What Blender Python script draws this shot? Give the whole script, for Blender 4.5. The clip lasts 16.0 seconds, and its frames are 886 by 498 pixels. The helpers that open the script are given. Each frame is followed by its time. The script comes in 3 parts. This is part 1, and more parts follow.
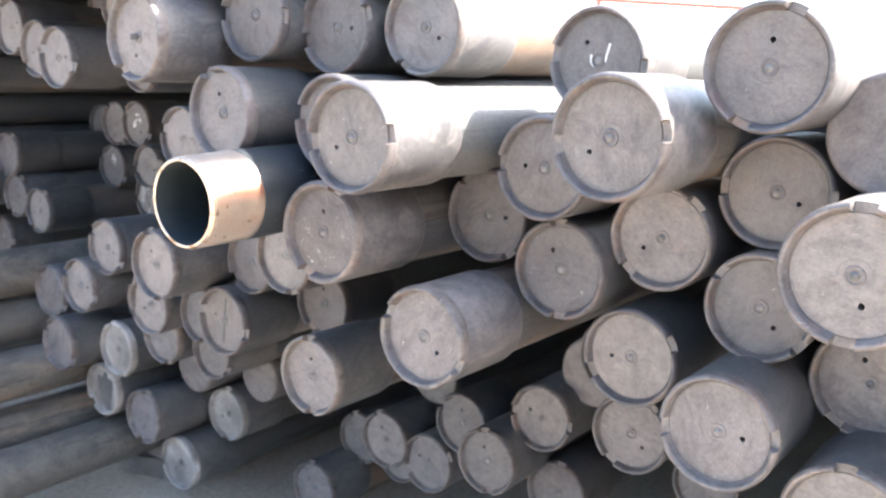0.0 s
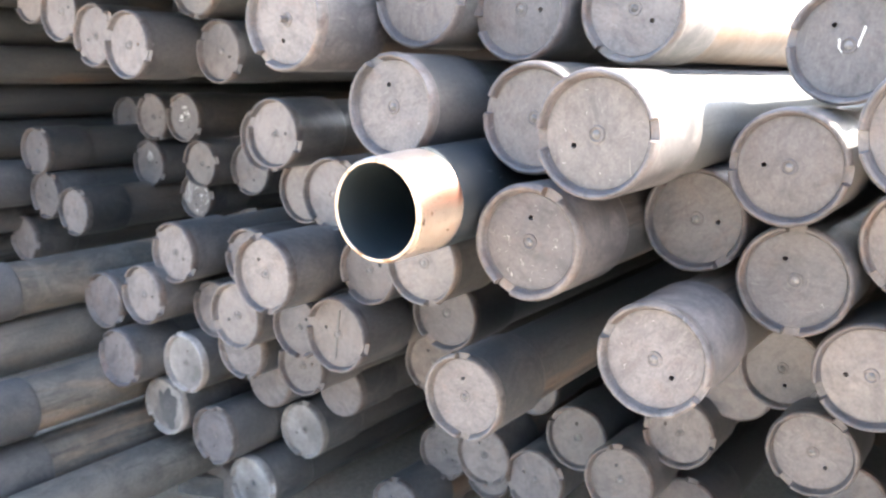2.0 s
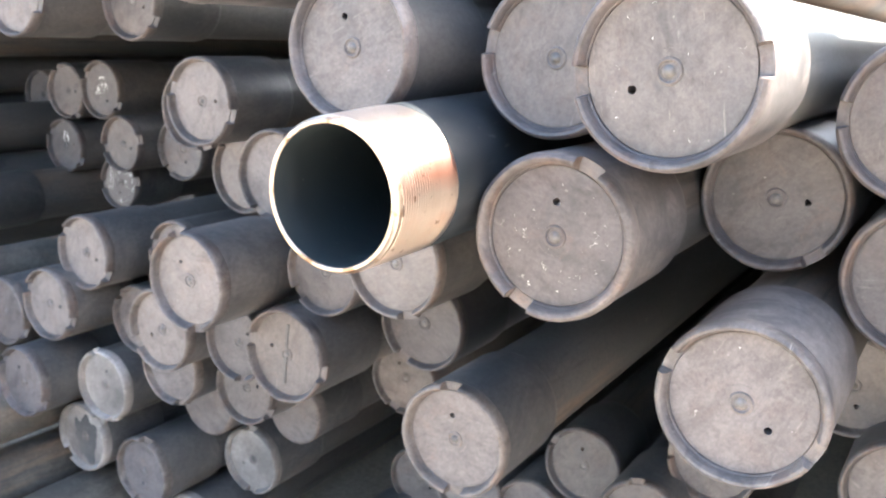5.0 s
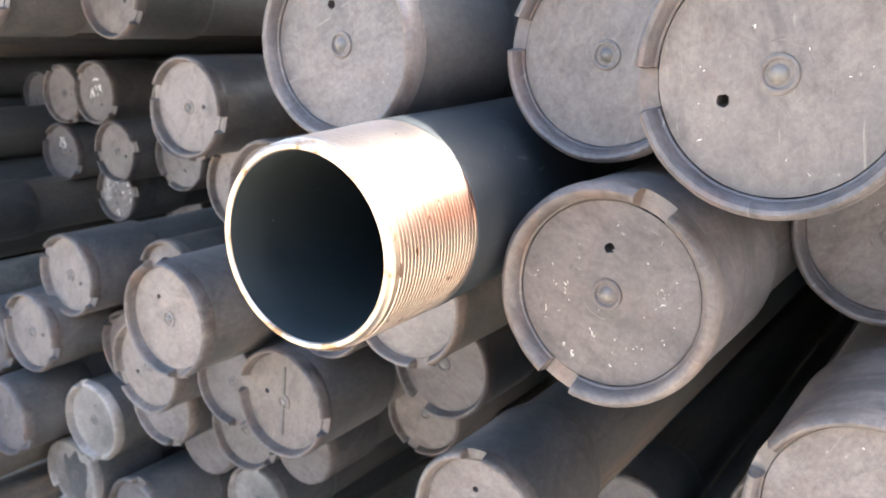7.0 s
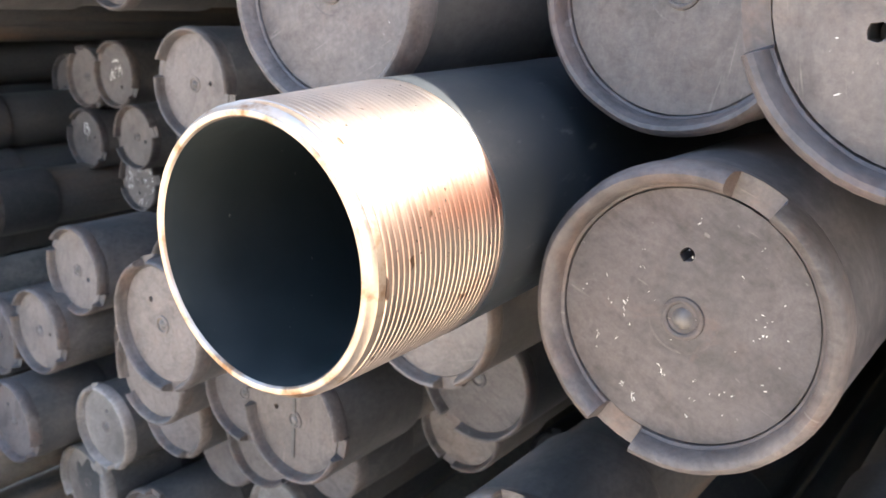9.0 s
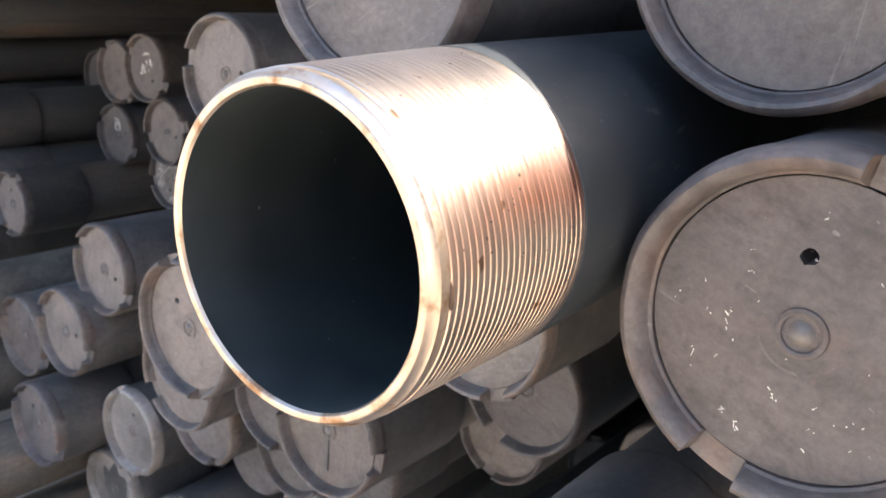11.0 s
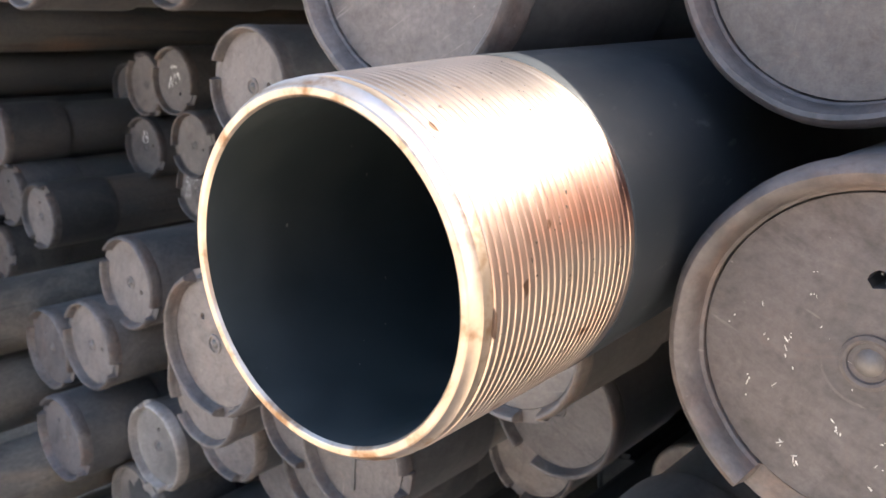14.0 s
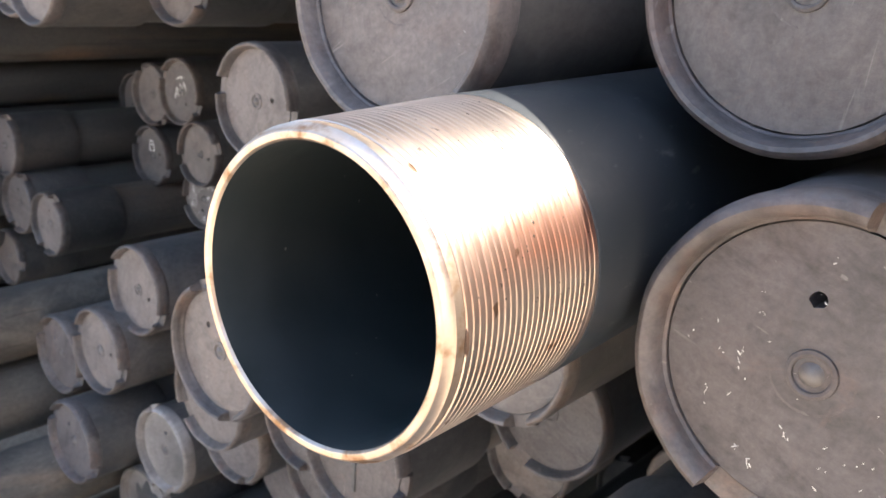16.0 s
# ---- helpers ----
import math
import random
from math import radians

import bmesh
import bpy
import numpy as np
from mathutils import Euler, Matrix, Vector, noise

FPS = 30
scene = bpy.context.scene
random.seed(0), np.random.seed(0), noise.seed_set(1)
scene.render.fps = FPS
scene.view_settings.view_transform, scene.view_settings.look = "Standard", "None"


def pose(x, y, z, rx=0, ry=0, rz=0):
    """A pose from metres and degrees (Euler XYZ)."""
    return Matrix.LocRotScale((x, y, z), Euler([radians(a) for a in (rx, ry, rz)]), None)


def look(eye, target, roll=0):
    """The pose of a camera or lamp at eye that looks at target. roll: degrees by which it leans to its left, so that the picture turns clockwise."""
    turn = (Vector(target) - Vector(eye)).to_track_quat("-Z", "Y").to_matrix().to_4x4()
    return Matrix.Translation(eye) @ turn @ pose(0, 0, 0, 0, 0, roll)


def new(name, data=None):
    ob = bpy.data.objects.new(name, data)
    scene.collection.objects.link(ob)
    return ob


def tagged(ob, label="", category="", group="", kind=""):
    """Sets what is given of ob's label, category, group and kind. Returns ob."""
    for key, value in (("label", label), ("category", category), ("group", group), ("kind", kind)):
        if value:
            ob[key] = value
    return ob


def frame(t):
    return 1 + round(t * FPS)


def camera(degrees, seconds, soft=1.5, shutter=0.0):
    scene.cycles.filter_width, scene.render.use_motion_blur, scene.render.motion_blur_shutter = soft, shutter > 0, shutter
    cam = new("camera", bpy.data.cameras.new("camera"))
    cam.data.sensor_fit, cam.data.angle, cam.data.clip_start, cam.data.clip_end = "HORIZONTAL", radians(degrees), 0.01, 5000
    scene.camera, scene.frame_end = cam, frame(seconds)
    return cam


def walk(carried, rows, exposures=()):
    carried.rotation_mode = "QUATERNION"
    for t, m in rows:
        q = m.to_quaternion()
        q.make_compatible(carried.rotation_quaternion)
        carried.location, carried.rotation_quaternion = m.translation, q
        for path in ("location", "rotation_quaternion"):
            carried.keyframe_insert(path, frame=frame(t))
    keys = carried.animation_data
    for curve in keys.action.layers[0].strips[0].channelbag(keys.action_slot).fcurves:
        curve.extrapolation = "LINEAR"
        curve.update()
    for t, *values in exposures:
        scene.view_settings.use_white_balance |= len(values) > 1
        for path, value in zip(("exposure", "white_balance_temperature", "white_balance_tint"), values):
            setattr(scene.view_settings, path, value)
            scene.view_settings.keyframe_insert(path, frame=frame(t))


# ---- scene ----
cam = camera(52.8, 16.0, soft=1.7)
cam.data.dof.use_dof, cam.data.dof.focus_distance, cam.data.dof.aperture_fstop = True, 0.5, 20.0
PATH = [
    (0, (0.011, 0.004, 1.751), (-1.162, 1.564, 1.313), 3.4),
    (0.5, (-0.075, -0.012, 1.739), (-1.257, 1.539, 1.296), 3.7),
    (1, (-0.195, -0.042, 1.74), (-1.367, 1.515, 1.292), 3.8),
    (1.5, (-0.354, -0.074, 1.727), (-1.495, 1.506, 1.278), 3.8),
    (1.6, (-0.387, -0.08, 1.726), (-1.517, 1.508, 1.278), 3.5),
    (2, (-0.491, -0.101, 1.713), (-1.577, 1.517, 1.261), 3.4),
    (2.5, (-0.579, -0.119, 1.697), (-1.597, 1.543, 1.249), 3.1),
    (3, (-0.62, -0.112, 1.677), (-1.602, 1.574, 1.239), 3.2),
    (3.5, (-0.649, -0.017, 1.66), (-1.629, 1.669, 1.215), 3.4),
    (4, (-0.695, 0.103, 1.649), (-1.684, 1.778, 1.186), 3.0),
    (4.2, (-0.719, 0.145, 1.641), (-1.713, 1.815, 1.17), 2.9),
    (6.3, (-0.868, 0.428, 1.613), (-1.887, 2.077, 1.12), 2.5),
    (6.5, (-0.888, 0.453, 1.611), (-1.915, 2.095, 1.113), 2.4),
    (7, (-0.915, 0.511, 1.619), (-1.97, 2.135, 1.119), 1.9),
    (7.5, (-0.929, 0.565, 1.623), (-2.017, 2.167, 1.124), 1.5),
    (8, (-0.946, 0.619, 1.609), (-2.057, 2.203, 1.104), 1.7),
    (8.5, (-0.974, 0.661, 1.594), (-2.101, 2.231, 1.078), 1.6),
    (9, (-1.009, 0.701, 1.577), (-2.154, 2.254, 1.05), 1.2),
    (9.5, (-1.019, 0.723, 1.577), (-2.185, 2.26, 1.047), 0.9),
    (10, (-1.034, 0.739, 1.57), (-2.214, 2.265, 1.042), 0.9),
    (10.2, (-1.047, 0.743, 1.565), (-2.231, 2.266, 1.038), 1.0),
    (12.5, (-1.092, 0.783, 1.546), (-2.322, 2.269, 1.021), 0.4),
    (13, (-1.095, 0.779, 1.547), (-2.336, 2.261, 1.033), 0.6),
    (13.5, (-1.096, 0.786, 1.546), (-2.339, 2.268, 1.038), 0.8),
    (14, (-1.102, 0.779, 1.548), (-2.349, 2.259, 1.046), 0.7),
    (14.5, (-1.093, 0.781, 1.551), (-2.346, 2.256, 1.05), 0.5),
    (15, (-1.098, 0.786, 1.549), (-2.355, 2.258, 1.045), 0.5),
    (15.5, (-1.093, 0.778, 1.555), (-2.352, 2.248, 1.051), 0.5),
    (16, (-1.065, 0.754, 1.571), (-2.322, 2.228, 1.074), 0.5),
]
walk(cam, [(t, look(eye, target, roll)) for t, eye, target, roll in PATH],
     [(0.0, 3.02, 6450, 8), (1.5, 3.15, 6550, 8), (2.5, 3.6, 6750, 8), (4.0, 3.4, 6750, 8), (7.0, 3.2, 6800, 9),
      (9.0, 2.8, 6900, 10), (12.5, 2.45, 7050, 12), (16.0, 2.52, 7050, 12)])


# ---- daylight ----
SUN = Vector((0.46, 0.46, 0.7)).normalized()
world = bpy.data.worlds.new("sky")
scene.world = world
world.use_nodes = True
wn = world.node_tree.nodes
sky = wn.new("ShaderNodeTexSky")
sky.sky_type, sky.sun_disc = "NISHITA", False
sky.sun_elevation = math.asin(SUN.z)
sky.sun_rotation = math.atan2(SUN.x, SUN.y)
sky.dust_density, sky.air_density = 3.0, 1.0
wn["Background"].inputs["Strength"].default_value = 0.15
world.node_tree.links.new(sky.outputs["Color"], wn["Background"].inputs["Color"])
sun = new("sun", bpy.data.lights.new("sun", "SUN"))
sun.data.energy, sun.data.angle, sun.data.color = 4.2, radians(0.6), (1.0, 0.93, 0.84)
sun.matrix_world = look(SUN * 30, (0, 0, 0))


# ---- materials ----
def material(name, build, rough=0.6, metal=0.0):
    """A node material; build(n, link, bsdf) adds the pattern."""
    m = bpy.data.materials.new(name)
    m.use_nodes = True
    nodes, link = m.node_tree.nodes, m.node_tree.links.new
    bsdf = nodes["Principled BSDF"]
    bsdf.inputs["Roughness"].default_value, bsdf.inputs["Metallic"].default_value = rough, metal
    build(nodes, link, bsdf)
    return m


def noise_node(n, link, scale, detail=6, rough=0.6, stretch=(1, 1, 1), warp=0.0, offset=True):
    co = n.new("ShaderNodeTexCoord")
    mp = n.new("ShaderNodeMapping")
    mp.inputs["Scale"].default_value = stretch
    link(co.outputs["Object"], mp.inputs["Vector"])
    if offset:
        info = n.new("ShaderNodeObjectInfo")
        mul = n.new("ShaderNodeMath")
        mul.operation = "MULTIPLY"
        mul.inputs[1].default_value = 37.0
        link(info.outputs["Random"], mul.inputs[0])
        link(mul.outputs[0], mp.inputs["Location"])
    t = n.new("ShaderNodeTexNoise")
    t.inputs["Scale"].default_value, t.inputs["Detail"].default_value, t.inputs["Roughness"].default_value = scale, detail, rough
    t.inputs["Distortion"].default_value = warp
    link(mp.outputs["Vector"], t.inputs["Vector"])
    return t.outputs["Fac"]


def ramp(n, link, fac, *stops):
    r = n.new("ShaderNodeValToRGB")
    els = r.color_ramp.elements
    while len(els) < len(stops):
        els.new(0.5)
    for e, (p, c) in zip(els, stops):
        e.position = p
        e.color = (*c, 1) if isinstance(c, tuple) else (c, c, c, 1)
    link(fac, r.inputs["Fac"])
    return r.outputs["Color"]


def mix(n, link, fac, a, b, kind="MIX"):
    m = n.new("ShaderNodeMix")
    m.data_type, m.blend_type = "RGBA", kind
    for sock, v in ((m.inputs["Factor"], fac), (m.inputs["A"], a), (m.inputs["B"], b)):
        if isinstance(v, (int, float)):
            sock.default_value = v
        elif isinstance(v, tuple):
            sock.default_value = (*v, 1)
        else:
            link(v, sock)
    return m.outputs["Result"]


def bump(n, link, bsdf, height, strength=0.3, distance=0.002):
    b = n.new("ShaderNodeBump")
    b.inputs["Strength"].default_value, b.inputs["Distance"].default_value = strength, distance
    link(height, b.inputs["Height"])
    link(b.outputs["Normal"], bsdf.inputs["Normal"])


def tone(n, link, low, high):
    """A grey between low and high that differs from object to object."""
    info = n.new("ShaderNodeObjectInfo")
    return ramp(n, link, info.outputs["Random"], (0.0, low), (1.0, high))


def cap_paint(shade, rim=False):
    """Dusty moulded cap: mottled stains, fine grain, pale smears and scuffs; shade scales the base colour."""
    def build(n, link, bsdf):
        big = noise_node(n, link, 9, 7, 0.66, warp=0.9)
        fine = noise_node(n, link, 190, 6, 0.74)
        low, mid, high = ((0.12, 0.117, 0.121), (0.18, 0.168, 0.165), (0.26, 0.235, 0.222)) if rim else ((0.172, 0.163, 0.164), (0.226, 0.208, 0.203), (0.264, 0.241, 0.232))
        base = ramp(n, link, big, (0.34, low), (0.5, mid), (0.66, high))
        rusty = ramp(n, link, noise_node(n, link, 17, 6, 0.66, warp=0.5), (0.52, 0.0), (0.66, 0.6 if rim else 0.24))
        base = mix(n, link, rusty, base, (0.235, 0.16, 0.13))
        stain = ramp(n, link, noise_node(n, link, 24, 7, 0.7, (1, 1, 0.55), 0.6), (0.34, 0.55 if rim else 0.68), (0.52, 1.0))
        col = mix(n, link, 1.0, base, stain, "MULTIPLY")
        col = mix(n, link, 1.0, col, ramp(n, link, fine, (0.3, 0.77), (0.66, 1.14)), "MULTIPLY")
        smear = ramp(n, link, noise_node(n, link, 34, 7, 0.75, (1, 1, 0.5), 0.7), (0.58, 0.0), (0.78, 0.36))
        col = mix(n, link, smear, col, (0.4, 0.37, 0.345))
        scratch = ramp(n, link, noise_node(n, link, 60, 2, 0.5, (5.0, 1, 0.35), 0.3), (0.7, 0.0), (0.75, 0.42))
        col = mix(n, link, scratch, col, (0.46, 0.43, 0.4))
        chip = ramp(n, link, noise_node(n, link, 150, 3, 0.55, (1, 1, 0.6)), (0.73, 0.0), (0.76, 0.6))
        col = mix(n, link, chip, col, (0.5, 0.48, 0.45))
        drag = ramp(n, link, noise_node(n, link, 210, 4, 0.6, (1, 1, 0.12), 0.5), (0.32, 0.95), (0.66, 1.03))
        col = mix(n, link, 1.0, col, drag, "MULTIPLY")
        cloud = ramp(n, link, noise_node(n, link, 42, 8, 0.74, (1, 1, 0.8), 1.4), (0.36, 0.76), (0.5, 0.96), (0.68, 1.06))
        col = mix(n, link, 1.0, col, cloud, "MULTIPLY")
        rub = ramp(n, link, noise_node(n, link, 13, 6, 0.7, warp=1.0), (0.62, 0.0), (0.7, 0.4))
        col = mix(n, link, rub, col, (0.3, 0.215, 0.185))
        col = mix(n, link, 1.0, col, shade, "MULTIPLY")
        col = mix(n, link, 1.0, col, tone(n, link, (0.84, 0.845, 0.87), (1.1, 1.08, 1.04)), "MULTIPLY")
        link(col, bsdf.inputs["Base Color"])
        link(ramp(n, link, big, (0.3, 0.4 if rim else 0.5), (0.7, 0.6 if rim else 0.72)), bsdf.inputs["Roughness"])
        bump(n, link, bsdf, fine, 0.5, 0.0013)
    return build


def steel(low, mid, high, tones, stretch=0.5, rust=None, dust=None):
    def build(n, link, bsdf):
        big = noise_node(n, link, 6, 6, 0.62, (1, stretch, 1))
        fine = noise_node(n, link, 140, 6, 0.7, (1, 0.6, 1))
        base = ramp(n, link, big, (0.33, low), (0.53, mid), (0.74, high))
        if dust:
            film = ramp(n, link, noise_node(n, link, 8, 8, 0.7, (1, 0.8, 1), 1.2), (0.46, 0.0), (0.6, 0.75))
            base = mix(n, link, film, base, dust)
        if rust:
            patch = ramp(n, link, noise_node(n, link, 3.2, 7, 0.66, (1, 0.16, 1), 0.8), (0.53, 0.0), (0.66, 0.9))
            base = mix(n, link, patch, base, rust)
            drip = ramp(n, link, noise_node(n, link, 26, 5, 0.7, (1, 0.05, 1), 0.4), (0.56, 1.0), (0.64, 0.55))
            base = mix(n, link, 1.0, base, drip, "MULTIPLY")
        col = mix(n, link, 1.0, base, ramp(n, link, fine, (0.3, 0.74), (0.66, 1.16)), "MULTIPLY")
        scuff = ramp(n, link, noise_node(n, link, 70, 3, 0.6, (1.6, 0.3, 1.6), 0.4), (0.72, 0.0), (0.77, 0.5))
        col = mix(n, link, scuff, col, (0.32, 0.3, 0.28))
        col = mix(n, link, 1.0, col, tone(n, link, *tones), "MULTIPLY")
        link(col, bsdf.inputs["Base Color"])
        link(ramp(n, link, big, (0.3, 0.36), (0.7, 0.58)), bsdf.inputs["Roughness"])
        bump(n, link, bsdf, fine, 0.25, 0.001)
    return build


build_coupling = steel((0.055, 0.059, 0.062), (0.08, 0.081, 0.082), (0.14, 0.131, 0.124), (0.75, 1.25), dust=(0.125, 0.118, 0.114))
build_dusty = steel((0.055, 0.054, 0.058), (0.09, 0.086, 0.088), (0.16, 0.148, 0.143), (0.85, 1.15), dust=(0.185, 0.168, 0.162))
build_pipe = steel((0.066, 0.071, 0.072), (0.098, 0.098, 0.096), (0.155, 0.145, 0.132), (0.75, 1.3), 0.2, (0.2, 0.14, 0.1))


def build_black_pipe(n, link, bsdf):
    big = noise_node(n, link, 12, 6, 0.65, (1, 0.6, 1))
    dust = ramp(n, link, noise_node(n, link, 90, 3, 0.5, (1, 0.35, 1)), (0.66, 0.0), (0.76, 0.55))
    base = ramp(n, link, big, (0.35, (0.022, 0.028, 0.033)), (0.6, (0.032, 0.038, 0.044)), (0.75, (0.065, 0.068, 0.07)))
    col = mix(n, link, dust, base, (0.16, 0.16, 0.16))
    scuff = ramp(n, link, noise_node(n, link, 26, 6, 0.72, (1, 0.4, 1), 1.6), (0.6, 0.0), (0.7, 0.45))
    col = mix(n, link, scuff, col, (0.13, 0.13, 0.128))
    link(col, bsdf.inputs["Base Color"])
    link(ramp(n, link, big, (0.35, 0.38), (0.7, 0.55)), bsdf.inputs["Roughness"])
    bump(n, link, bsdf, big, 0.15, 0.0008)


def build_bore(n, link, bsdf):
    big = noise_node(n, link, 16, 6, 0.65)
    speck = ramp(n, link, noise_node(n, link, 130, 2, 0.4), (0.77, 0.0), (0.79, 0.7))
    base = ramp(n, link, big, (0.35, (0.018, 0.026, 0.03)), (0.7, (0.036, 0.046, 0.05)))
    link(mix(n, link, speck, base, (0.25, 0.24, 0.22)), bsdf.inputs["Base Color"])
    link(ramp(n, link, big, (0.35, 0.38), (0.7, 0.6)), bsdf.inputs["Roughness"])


def build_thread(n, link, bsdf):
    big = noise_node(n, link, 14, 4, 0.6, (1, 0.7, 1))
    line = noise_node(n, link, 260, 4, 0.6, (0.06, 1, 0.06))
    pit = ramp(n, link, noise_node(n, link, 75, 2, 0.4), (0.72, 0.0), (0.75, 0.8))
    base = ramp(n, link, big, (0.34, (0.54, 0.45, 0.38)), (0.5, (0.62, 0.53, 0.46)), (0.66, (0.6, 0.44, 0.36)))
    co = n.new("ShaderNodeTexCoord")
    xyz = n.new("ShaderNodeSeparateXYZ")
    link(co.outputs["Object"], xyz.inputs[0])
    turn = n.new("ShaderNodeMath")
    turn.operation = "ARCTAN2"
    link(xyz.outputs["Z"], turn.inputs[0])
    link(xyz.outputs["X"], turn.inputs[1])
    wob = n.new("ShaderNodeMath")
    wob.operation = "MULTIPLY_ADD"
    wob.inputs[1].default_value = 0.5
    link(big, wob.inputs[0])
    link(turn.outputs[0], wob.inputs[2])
    # reddish band along one side of the thread, stronger towards the back
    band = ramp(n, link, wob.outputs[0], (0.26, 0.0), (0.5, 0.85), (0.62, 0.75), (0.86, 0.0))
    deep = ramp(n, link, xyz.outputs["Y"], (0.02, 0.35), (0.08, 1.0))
    reddish = mix(n, link, 1.0, band, deep, "MULTIPLY")
    base = mix(n, link, reddish, base, (0.64, 0.31, 0.215))
    col = mix(n, link, 0.3, base, ramp(n, link, line, (0.3, 0.75), (0.7, 1.1)), "MULTIPLY")
    col = mix(n, link, pit, col, (0.16, 0.08, 0.04))
    link(col, bsdf.inputs["Base Color"])
    link(ramp(n, link, line, (0.3, 0.28), (0.7, 0.35)), bsdf.inputs["Roughness"])
    bump(n, link, bsdf, line, 0.04, 0.0003)


def build_edge(n, link, bsdf):
    big = noise_node(n, link, 45, 4, 0.6)
    base = ramp(n, link, big, (0.34, (0.28, 0.17, 0.1)), (0.46, (0.5, 0.41, 0.33)), (0.7, (0.62, 0.55, 0.48)))
    link(base, bsdf.inputs["Base Color"])
    link(ramp(n, link, big, (0.3, 0.5), (0.7, 0.3)), bsdf.inputs["Roughness"])
    bump(n, link, bsdf, big, 0.2, 0.0005)


def build_ground(n, link, bsdf):
    big = noise_node(n, link, 0.9, 8, 0.62, offset=False)
    fine = noise_node(n, link, 45, 8, 0.75, offset=False)
    base = ramp(n, link, big, (0.3, (0.4, 0.335, 0.265)), (0.55, (0.51, 0.435, 0.35)), (0.75, (0.6, 0.52, 0.43)))
    col = mix(n, link, 1.0, base, ramp(n, link, fine, (0.3, 0.62), (0.65, 1.1)), "MULTIPLY")
    link(col, bsdf.inputs["Base Color"])
    bump(n, link, bsdf, fine, 0.6, 0.01)


def build_chalk(n, link, bsdf):
    f = noise_node(n, link, 300, 4, 0.7)
    link(ramp(n, link, f, (0.35, (0.5, 0.5, 0.48)), (0.6, (0.82, 0.81, 0.78))), bsdf.inputs["Base Color"])


CAP = material("dusty_plastic", cap_paint((0.76, 0.742, 0.732)))
RIM = material("worn_rim", cap_paint((0.8, 0.775, 0.76), True))
SLATE = material("slate_plastic", cap_paint((0.56, 0.55, 0.552)))
SLATE_RIM = material("slate_rim", cap_paint((0.67, 0.65, 0.655), True))
COUPLING = material("coupling_steel", build_coupling)
DUSTY = material("dusty_steel", build_dusty)
PIPE = material("varnished_steel", build_pipe)
BLACK = material("black_steel", build_black_pipe)
BORE = material("dark_bore", build_bore)
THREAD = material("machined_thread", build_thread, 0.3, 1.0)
EDGE = material("machined_edge", build_edge, 0.35, 1.0)
BLACK.node_tree.nodes["Principled BSDF"].inputs["Specular IOR Level"].default_value = 0.32
GROUND = material("dusty_ground", build_ground, 0.9)
PALE = material("battered_cap", steel((0.13, 0.12, 0.112), (0.27, 0.25, 0.234), (0.52, 0.485, 0.46), (0.9, 1.1), 1.0))
BURR = material("dark_rust", steel((0.02, 0.012, 0.008), (0.05, 0.025, 0.014), (0.12, 0.06, 0.03), (0.9, 1.1)), 0.8)
PLUG = material("plug_metal", steel((0.1, 0.094, 0.09), (0.15, 0.142, 0.135), (0.27, 0.252, 0.238), (0.6, 1.25), 1.0), 0.4)
WEATHERED = material("weathered_steel", steel((0.075, 0.074, 0.068), (0.115, 0.108, 0.095), (0.19, 0.165, 0.135), (0.85, 1.15), 0.2, (0.36, 0.25, 0.165), (0.17, 0.155, 0.135)))
STREAKED = material("rust_streaked_steel", steel((0.09, 0.075, 0.066), (0.17, 0.12, 0.09), (0.33, 0.23, 0.16), (1.0, 1.1), 0.25, (0.38, 0.2, 0.11), (0.26, 0.2, 0.16)))
RED = material("red_paint", steel((0.5, 0.06, 0.05), (0.55, 0.08, 0.06), (0.6, 0.12, 0.09), (0.9, 1.1)))
# brown of the added wall out of view, picked for what the thread reflects
WALL = material("helper_wall_brown", steel((0.2, 0.12, 0.08), (0.28, 0.16, 0.11), (0.34, 0.22, 0.15), (0.95, 1.05)), 0.8)
CHALK = material("chalk", build_chalk, 0.95)


# ---- mesh helpers ----
def finish(name, bm, mat, smooth=40):
    bm.normal_update()
    for f in bm.faces:
        f.smooth = True
    for e in bm.edges:
        if len(e.link_faces) == 2 and e.calc_face_angle(0) > radians(smooth):
            e.smooth = False
    me = bpy.data.meshes.new(name)
    bm.to_mesh(me)
    bm.free()
    me.materials.append(mat)
    return me


def part(name, data, parent, label="", at=None):
    """One mesh object under a thing or a part."""
    ob = new(name, data)
    ob.parent = parent
    if at is not None:
        ob.matrix_basis = at
    if label:
        tagged(ob, label)
    return ob


def turned(profile, segs, close_first=False, close_last=False):
    """A bmesh turned round the y axis from (radius, y) pairs."""
    bm = bmesh.new()
    rings = []
    for r, y in profile:
        rings.append([bm.verts.new((r * math.cos(2 * math.pi * i / segs), y, r * math.sin(2 * math.pi * i / segs))) for i in range(segs)])
    for a, b in zip(rings, rings[1:]):
        for i in range(segs):
            j = (i + 1) % segs
            bm.faces.new((a[i], a[j], b[j], b[i]))
    if close_first:
        bm.faces.new(rings[0][::-1])
    if close_last:
        bm.faces.new(rings[-1])
    bmesh.ops.recalc_face_normals(bm, faces=bm.faces)
    return bm


MESHES = {}


def shared(key, make):
    if key not in MESHES:
        MESHES[key] = make()
    return MESHES[key]


